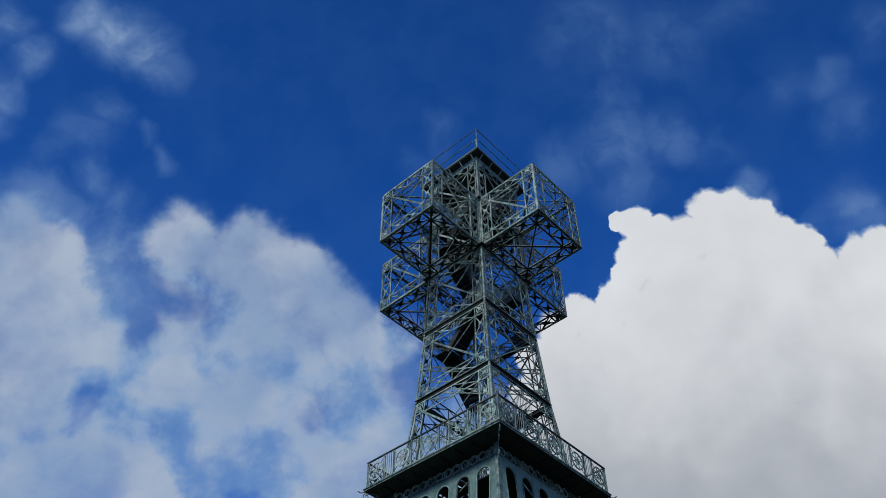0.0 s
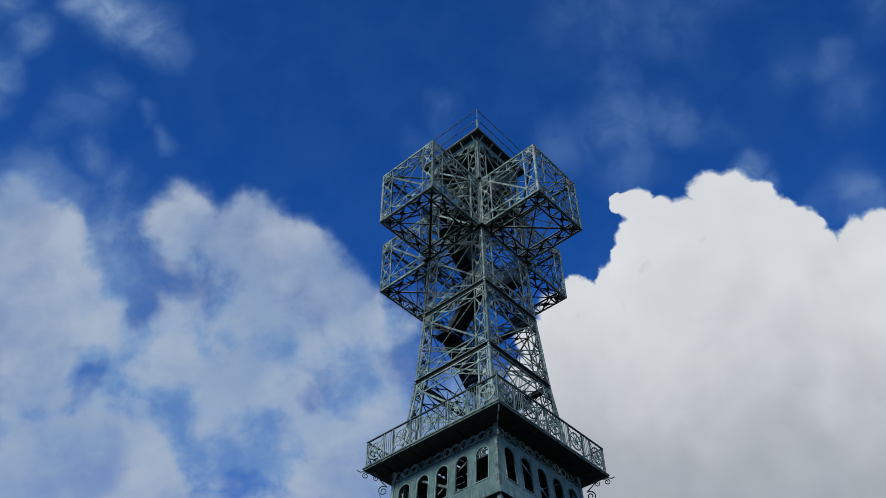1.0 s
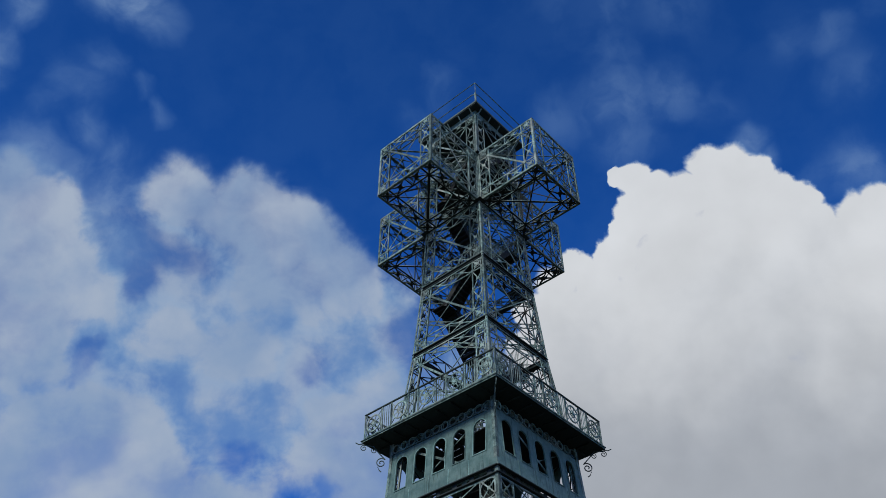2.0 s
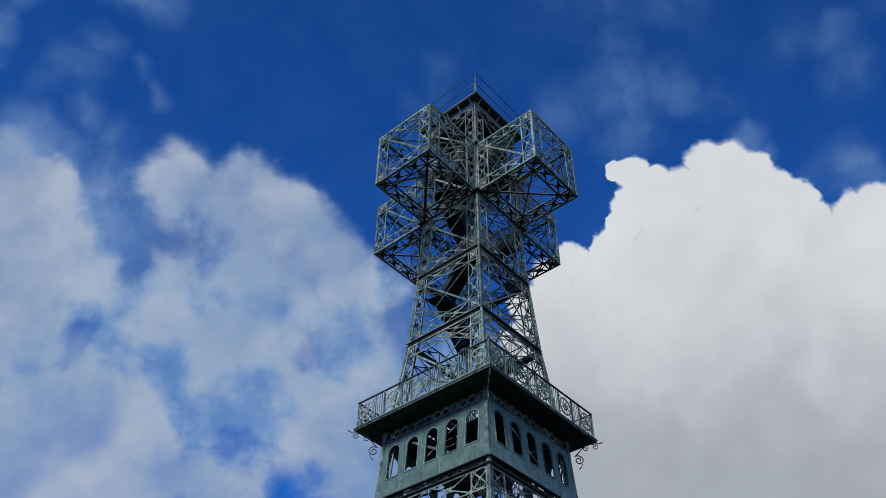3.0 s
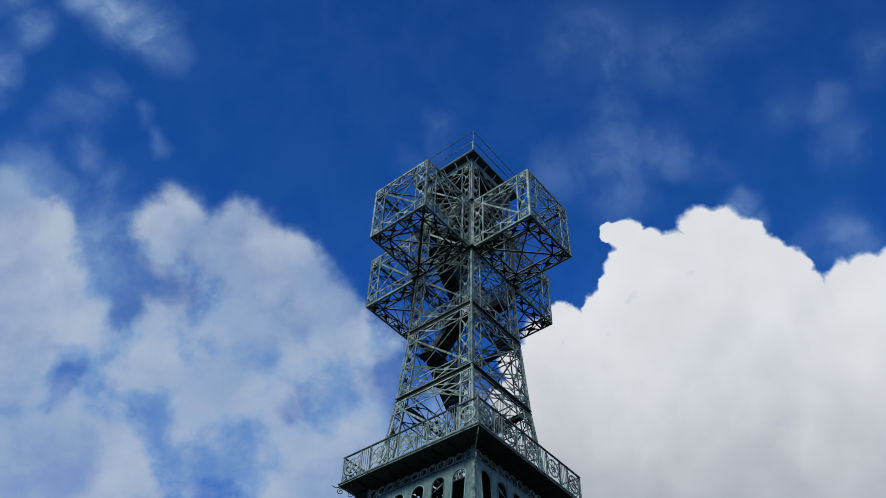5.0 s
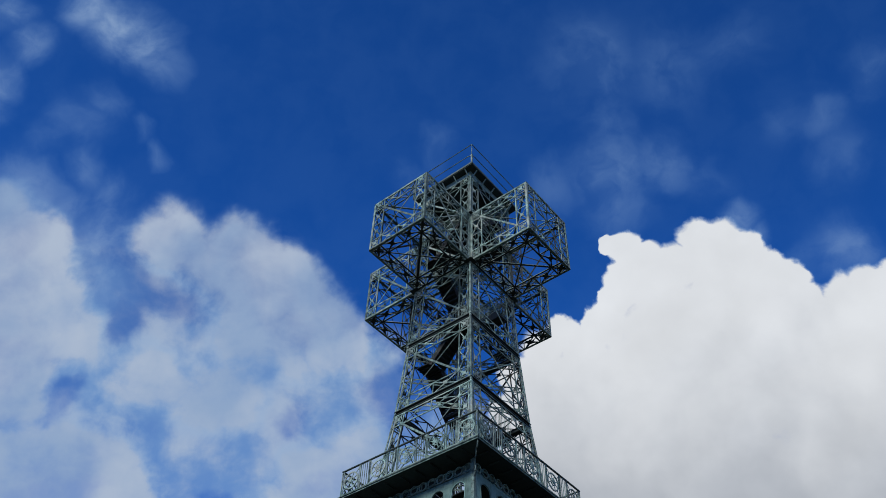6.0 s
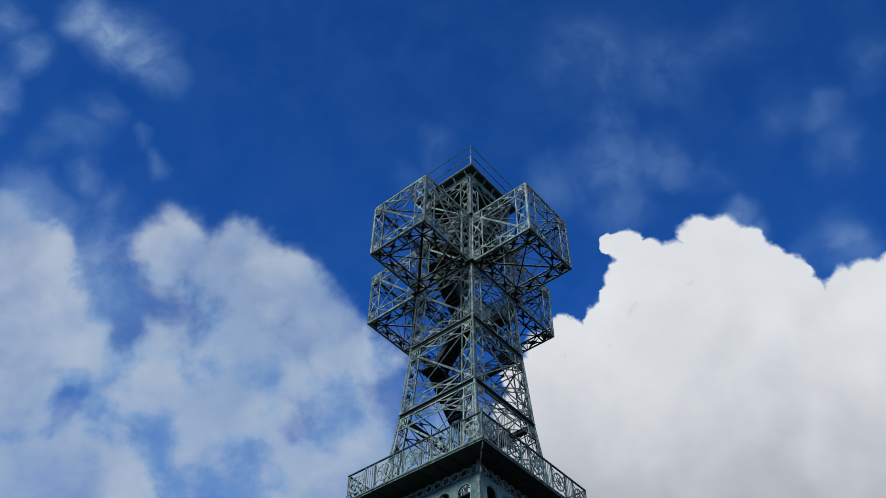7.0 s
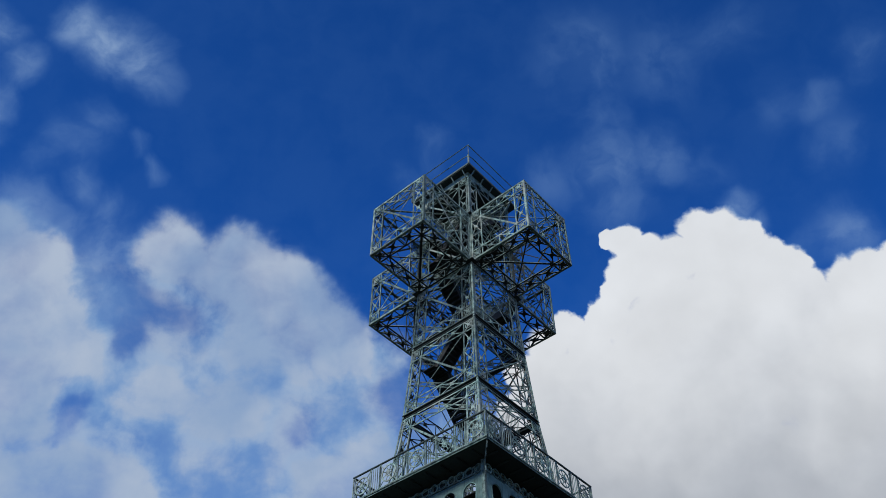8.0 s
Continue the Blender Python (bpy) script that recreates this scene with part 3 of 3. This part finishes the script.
slab(fascia, -GAL_R, GAL_R - 0.022, -GAL_R, -GAL_R + 0.018, GAL - 0.035, GAL + 0.022)
slab(lip, -GAL_R - 0.03, GAL_R - 0.0, -GAL_R - 0.03, -GAL_R + 0.05, GAL + 0.026, GAL + 0.056)
slab(rib, -0.025, 0.025, -GAL_R + 0.20, -2.50, GAL - 0.08, GAL - 0.024)
fascia, lip, rib = mesh_of(fascia, "fascia", IRON), mesh_of(lip, "edge_strip", IRON), mesh_of(rib, "joist", UNDER_SHADE)
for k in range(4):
    gallery = hang("gallery_floor", plate_me, tower, turned(k), "sheet-iron gallery floor, underside shade in its colour")
    hang("fascia", fascia, gallery)
    hang("edge_strip", lip, gallery)
    for i in range(8):
        hang("joist", rib, gallery, Matrix.Translation((-2.45 + 0.70 * i, 0, 0)))

# gallery railing: wheels between posts, narrow bays of pickets
RR = GAL_R - 0.07
R0, R1 = GAL + 0.16, GAL + 1.135
BAY, NARROW = 0.92, (2 * RR - 5 * 0.92) / 4


def wheel():
    """The pieces of one wheel: rim, hub with its rosette, eight spokes, four ties to the corners of the bay."""
    zc = (R0 + R1) / 2
    rim, hub, spoke, tie = bmesh.new(), bmesh.new(), bmesh.new(), bmesh.new()
    hoop(rim, (0, 0, 0), 0.335, 0.055, 0.03, 22)
    hoop(hub, (0, 0, 0), 0.135, 0.035, 0.026, 14)
    star(hub, (0, -0.018, 0), 0.122, 0.02, 6, 0.55)
    bar(spoke, (0.14, 0, 0), (0.325, 0, 0), 0.032, 0.016)
    bar(tie, (0.25, 0, 0.25), (BAY / 2 - 0.02, 0, R1 - 0.01 - zc), 0.03, 0.014)
    rim, hub, spoke, tie = (mesh_of(rim, "wheel_ornament", IRON), mesh_of(hub, "wheel_hub", IRON),
                            mesh_of(spoke, "wheel_spoke", IRON), mesh_of(tie, "corner_tie", IRON))
    out = [("wheel_ornament", rim, pose(0, 0, zc)), ("wheel_hub", hub, pose(0, 0, zc))]
    out += [("wheel_spoke", spoke, pose(0, 0, zc, 0, 45 * i + 22.5, 0)) for i in range(8)]
    out += [("corner_tie", tie, pose(0, 0, zc, rx, 0, rz)) for rx, rz in ((0, 0), (180, 0), (0, 180), (180, 180))]
    return out


wheel_pieces = wheel()
post_bm, top_bm, low_bm, picket_bm = bmesh.new(), bmesh.new(), bmesh.new(), bmesh.new()
slab(post_bm, -0.02, 0.02, -0.02, 0.02, GAL + 0.04, R1 + 0.02)
slab(top_bm, -RR - 0.03, RR - 0.04, -0.035, 0.035, R1 + 0.022, R1 + 0.06)
slab(low_bm, -RR, RR - 0.03, -0.018, 0.018, R0 - 0.02, R0 + 0.012)
slab(picket_bm, -0.010, 0.010, -0.010, 0.010, R0 + 0.013, R1 + 0.021)
rail_post, top_me, low_me, picket_me = (mesh_of(post_bm, "rail_post", IRON), mesh_of(top_bm, "top_rail", RAIL),
                                        mesh_of(low_bm, "bottom_rail", IRON), mesh_of(picket_bm, "picket", IRON))
for k in range(4):
    side = turned(k) @ Matrix.Translation((0, -RR, 0))
    rail = hang("gallery_railing", top_me, tower, side, "iron railing with wheel ornaments and pickets")
    hang("bottom_rail", low_me, rail)
    x = -RR
    for i in range(5):
        for name, me, m in wheel_pieces:
            hang(name, me, rail, Matrix.Translation((x + BAY / 2, 0, 0)) @ m)
        for e in (0.075, BAY - 0.075):
            hang("picket", picket_me, rail, Matrix.Translation((x + e, 0, 0)))
        hang("rail_post", rail_post, rail, Matrix.Translation((x + (0.0 if i == 0 else 0.01), 0, 0)))
        x += BAY
        if i < 4:
            hang("rail_post", rail_post, rail, Matrix.Translation((x, 0, 0)))
            for j in range(1, 4):
                hang("picket", picket_me, rail, Matrix.Translation((x + NARROW * j / 4, 0, 0)))
            x += NARROW

# ---------------------------------------------------------------- arcaded casing under the gallery
BOX0, BOX1 = (15.84, 2.61), (18.14, 2.45)
lean = math.atan2(BOX0[1] - BOX1[1], BOX1[0] - BOX0[0])
BH = (BOX1[0] - BOX0[0]) / math.cos(lean)
ARCH_W, ARCH_LO, ARCH_HI = 0.27, 0.73, 2.03      # half width, sill and crown above the casing's foot


def arch(cx, grow=0.0):
    w = ARCH_W + grow
    pts = [(cx - w, ARCH_LO - grow), (cx + w, ARCH_LO - grow)]
    pts += [(cx + w * math.cos(t), ARCH_HI - ARCH_W + w * math.sin(t)) for t in (math.pi * j / 10 for j in range(11))]
    return pts


def casing_wall():
    bm = bmesh.new()
    edges = []
    outline = [(-BOX0[1] + 0.02, 0), (BOX0[1] - 0.02, 0), (BOX1[1] - 0.02, BH), (-BOX1[1] + 0.02, BH)]
    for loop in [outline] + [arch(-1.84 + 0.92 * i) for i in range(5)]:
        vs = [bm.verts.new((x, 0, z)) for x, z in loop]
        edges += [bm.edges.new((vs[i], vs[(i + 1) % len(vs)])) for i in range(len(vs))]
    made = bmesh.ops.triangle_fill(bm, edges=edges, use_beauty=True)
    faces = [f for f in made["geom"] if isinstance(f, bmesh.types.BMFace)]
    out = bmesh.ops.extrude_face_region(bm, geom=faces)
    for v2 in out["geom"]:
        if isinstance(v2, bmesh.types.BMVert):
            v2.co.y += 0.03
    return mesh_of(bm, "casing_wall", PLATE)


def arch_rim():
    """A raised moulding round one opening, on the wall's outer side."""
    bm = bmesh.new()
    inner, outer = arch(0, 0.004), arch(0, 0.035)
    n = len(inner)
    quads = []
    for y in (-0.022, 0.004):
        quads.append(([bm.verts.new((x, y, z)) for x, z in inner], [bm.verts.new((x, y, z)) for x, z in outer]))
    (a, b), (c, d) = quads
    for i in range(n):
        j = (i + 1) % n
        bm.faces.new((a[i], a[j], b[j], b[i]))
        bm.faces.new((c[i], d[i], d[j], c[j]))
        bm.faces.new((a[i], c[i], c[j], a[j]))
        bm.faces.new((b[i], b[j], d[j], d[i]))
    return mesh_of(bm, "arch_moulding", PLATE)


wall_me, rim_me = casing_wall(), arch_rim()
bm = bmesh.new()
slab(bm, -0.016, 0.016, -0.008, 0.004, 0.03, 0.62)
for i in range(4):
    slab(bm, -0.011, 0.011, -0.020, -0.010, 0.12 + 0.15 * i, 0.142 + 0.15 * i)
seam_me = mesh_of(bm, "cover_strip", PLATE)
bm = bmesh.new()
hoop(bm, (0, 0, 18.34), 0.158, 0.045, 0.03, 18)
ring_me = mesh_of(bm, "frieze_ring", IRON)
# dark sheet added in place of the shaded hollow behind the rings
bm = bmesh.new()
slab(bm, -2.20, 2.20, -2.24, -2.21, 18.10, GAL - 0.025)
back_me = mesh_of(bm, "frieze_backing", UNDER_SHADE)
bm = bmesh.new()
angle_iron(bm, (-BOX0[1] - 0.012, -BOX0[1] - 0.012, BOX0[0] - 0.34), (-BOX1[1] - 0.012, -BOX1[1] - 0.012, GAL - 0.08), (1, 0, 0), (0, 1, 0), 0.13, 0.025)
casing_post = mesh_of(bm, "casing_post", IRON)
# double beam under the casing, slotted between its flanges
bm = bmesh.new()
zb = BOX0[0]
slab(bm, -2.63, 2.63, -2.70, -2.55, zb - 0.045, zb - 0.012)
slab(bm, -2.64, 2.64, -2.68, -2.55, zb - 0.30, zb - 0.265)
for i in range(7):
    slab(bm, -2.36 + 0.75 * i, -2.16 + 0.75 * i, -2.585, -2.57, zb - 0.263, zb - 0.047)
# beam coloured as if shaded throughout
beam_me = mesh_of(bm, "slotted_beam", UNDER_SHADE)
for k in range(4):
    wall = hang("casing_wall", wall_me, tower, turned(k) @ pose(0, -BOX0[1], BOX0[0], -math.degrees(lean)),
                "verdigris sheet-iron wall with five round-arched openings")
    for i in range(5):
        hang("arch_moulding", rim_me, wall, Matrix.Translation((-1.84 + 0.92 * i, 0, 0)))
    for i in range(4):
        hang("cover_strip", seam_me, wall, Matrix.Translation((-1.38 + 0.92 * i, 0, 0)))
    shade_sheet = hang("frieze_backing", back_me, tower, turned(k))
    for i in range(12):
        hang("frieze_ring", ring_me, shade_sheet, Matrix.Translation((-2.2 + 0.40 * i, -2.455, 0)))
    hang("casing_post", casing_post, tower, turned(k))
    hang("slotted_beam", beam_me, tower, turned(k) @ Matrix.Translation((0, 0, 0.0 if k % 2 else 0.003)))


# scrolled brackets under the gallery's corners
def scroll(cx, cz, r, turns, start, hand=1, n=26):
    out = []
    for i in range(n):
        f = i / (n - 1)
        t = start + hand * 2 * math.pi * turns * f
        rr = r * (1 - 0.78 * f)
        out.append((cx + rr * math.cos(t), 0, cz + rr * math.sin(t)))
    return out


bm = bmesh.new()
D0, D1 = 2.47 * math.sqrt(2), GAL_R * math.sqrt(2)
big = scroll(D0 + 0.34, 17.86, 0.20, 1.5, math.pi * 0.75, -1)
rod(bm, [(D1 - 0.10, 0, GAL - 0.12), (D1 - 0.45, 0, GAL - 0.16), (D0 + 0.45, 0, 18.28), *big], 0.022)
rod(bm, [(D0 + 0.46, 0, 17.70), (D0 + 0.40, 0, 17.56), (D0 + 0.32, 0, 17.49)], 0.02)
rod(bm, scroll(D1 - 0.10, GAL - 0.24, 0.13, 1.3, math.pi * 0.5, -1), 0.018)
rod(bm, scroll(D0 + 0.62, 18.36, 0.11, 1.2, math.pi * 0.25, -1), 0.016)
rod(bm, [(D1 - 0.1, 0, GAL - 0.06), (D1 + 0.10, 0, GAL - 0.09), (D1 + 0.22, 0, GAL - 0.02)], 0.02)
rod(bm, [(D0 + 0.02, 0, GAL - 0.1), (D0 + 0.02, 0, 17.3)], 0.02)
scroll_me = mesh_of(bm, "scroll_bracket", RAIL)
for k in range(4):
    hang("scroll_bracket", scroll_me, tower, pose(0, 0, 0, 0, 0, 45 + 90 * k), "wrought-iron scrolled corner bracket")

# granite footings
bm = bmesh.new()
slab(bm, -0.75, 0.75, -0.75, 0.75, -0.3, 0.45)
slab(bm, -0.60, 0.60, -0.60, 0.60, 0.45, 0.6)
bmesh.ops.bevel(bm, geom=list(bm.edges), offset=0.03, segments=1, affect="EDGES")
foot = mesh_of(bm, "footing", GRANITE)
for k in range(4):
    hang("footing", foot, tower, turned(k) @ Matrix.Translation((-4.2, -4.2, 0)), "rough granite footing block")

# ---------------------------------------------------------------- the stair inside the shaft
stair = new("staircase")
tagged(stair, "dark iron winding staircase with open treads inside the tower", "staircase")
IN, OUT = 0.62, 1.38


def flight(rise):
    """One straight flight along the side y < 0 of the well, climbing towards +x, and the landing that it leads to."""
    steps = 9
    string, rail = bmesh.new(), bmesh.new()
    for y in (-OUT, -IN):
        bar(string, (-IN - 0.1, y, -0.10), (IN + 0.05, y, rise - 0.06), 0.27, 0.02, (0, 1, 0))
        rod(rail, [(-IN, y, 0.92), (IN, y, rise + 0.92), (OUT, y, rise + 0.95)], 0.022)
        rod(rail, [(-IN, y, 0.12), (IN, y, rise + 0.12), (OUT, y, rise + 0.12)], 0.014)
        for i in range(15):
            f = i / 14
            x = -IN + 2 * IN * f
            rod(rail, [(x, y, rise * f + 0.05), (x, y, rise * f + 0.92)], 0.012, 4)
    for i in range(8):
        x = IN + (OUT - IN) * (i + 0.5) / 8
        rod(rail, [(x, -OUT, rise), (x, -OUT, rise + 0.94)], 0.012, 4)
    land = bmesh.new()
    slab(land, IN, OUT + 0.02, -OUT - 0.02, -IN, rise - 0.05, rise)
    for i in range(3):
        slab(land, IN + 0.15 + 0.22 * i, IN + 0.20 + 0.22 * i, -OUT, -IN, rise - 0.14, rise - 0.054)
    tread = bmesh.new()
    slab(tread, 0, 2 * IN / steps + 0.03, -OUT + 0.012, -IN - 0.012, -0.03, 0)
    slab(tread, 2 * IN / steps + 0.012, 2 * IN / steps + 0.026, -OUT + 0.012, -IN - 0.012, 0.002, rise / steps - 0.06)
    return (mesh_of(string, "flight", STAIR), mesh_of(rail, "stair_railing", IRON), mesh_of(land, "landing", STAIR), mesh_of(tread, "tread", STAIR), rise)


UP, DOWN = flight(1.6), flight(18.8 / 12)


def lay(kind, z, k):
    string, rail, land, tread, rise = kind
    m = turned(k) @ Matrix.Translation((0, 0, z))
    run = hang("flight", string, stair, m)
    hang("stair_railing", rail, run)
    for i in range(9):
        hang("tread", tread, run, Matrix.Translation((-IN + 2 * IN * i / 9, 0, rise * (i + 0.5) / 9)))
    hang("landing", land, stair, m)


for i in range(11):
    lay(UP, 18.8 + 1.6 * i, (3 + i) % 4)
for i in range(12):
    lay(DOWN, 18.8 * i / 12, (3 + i) % 4)
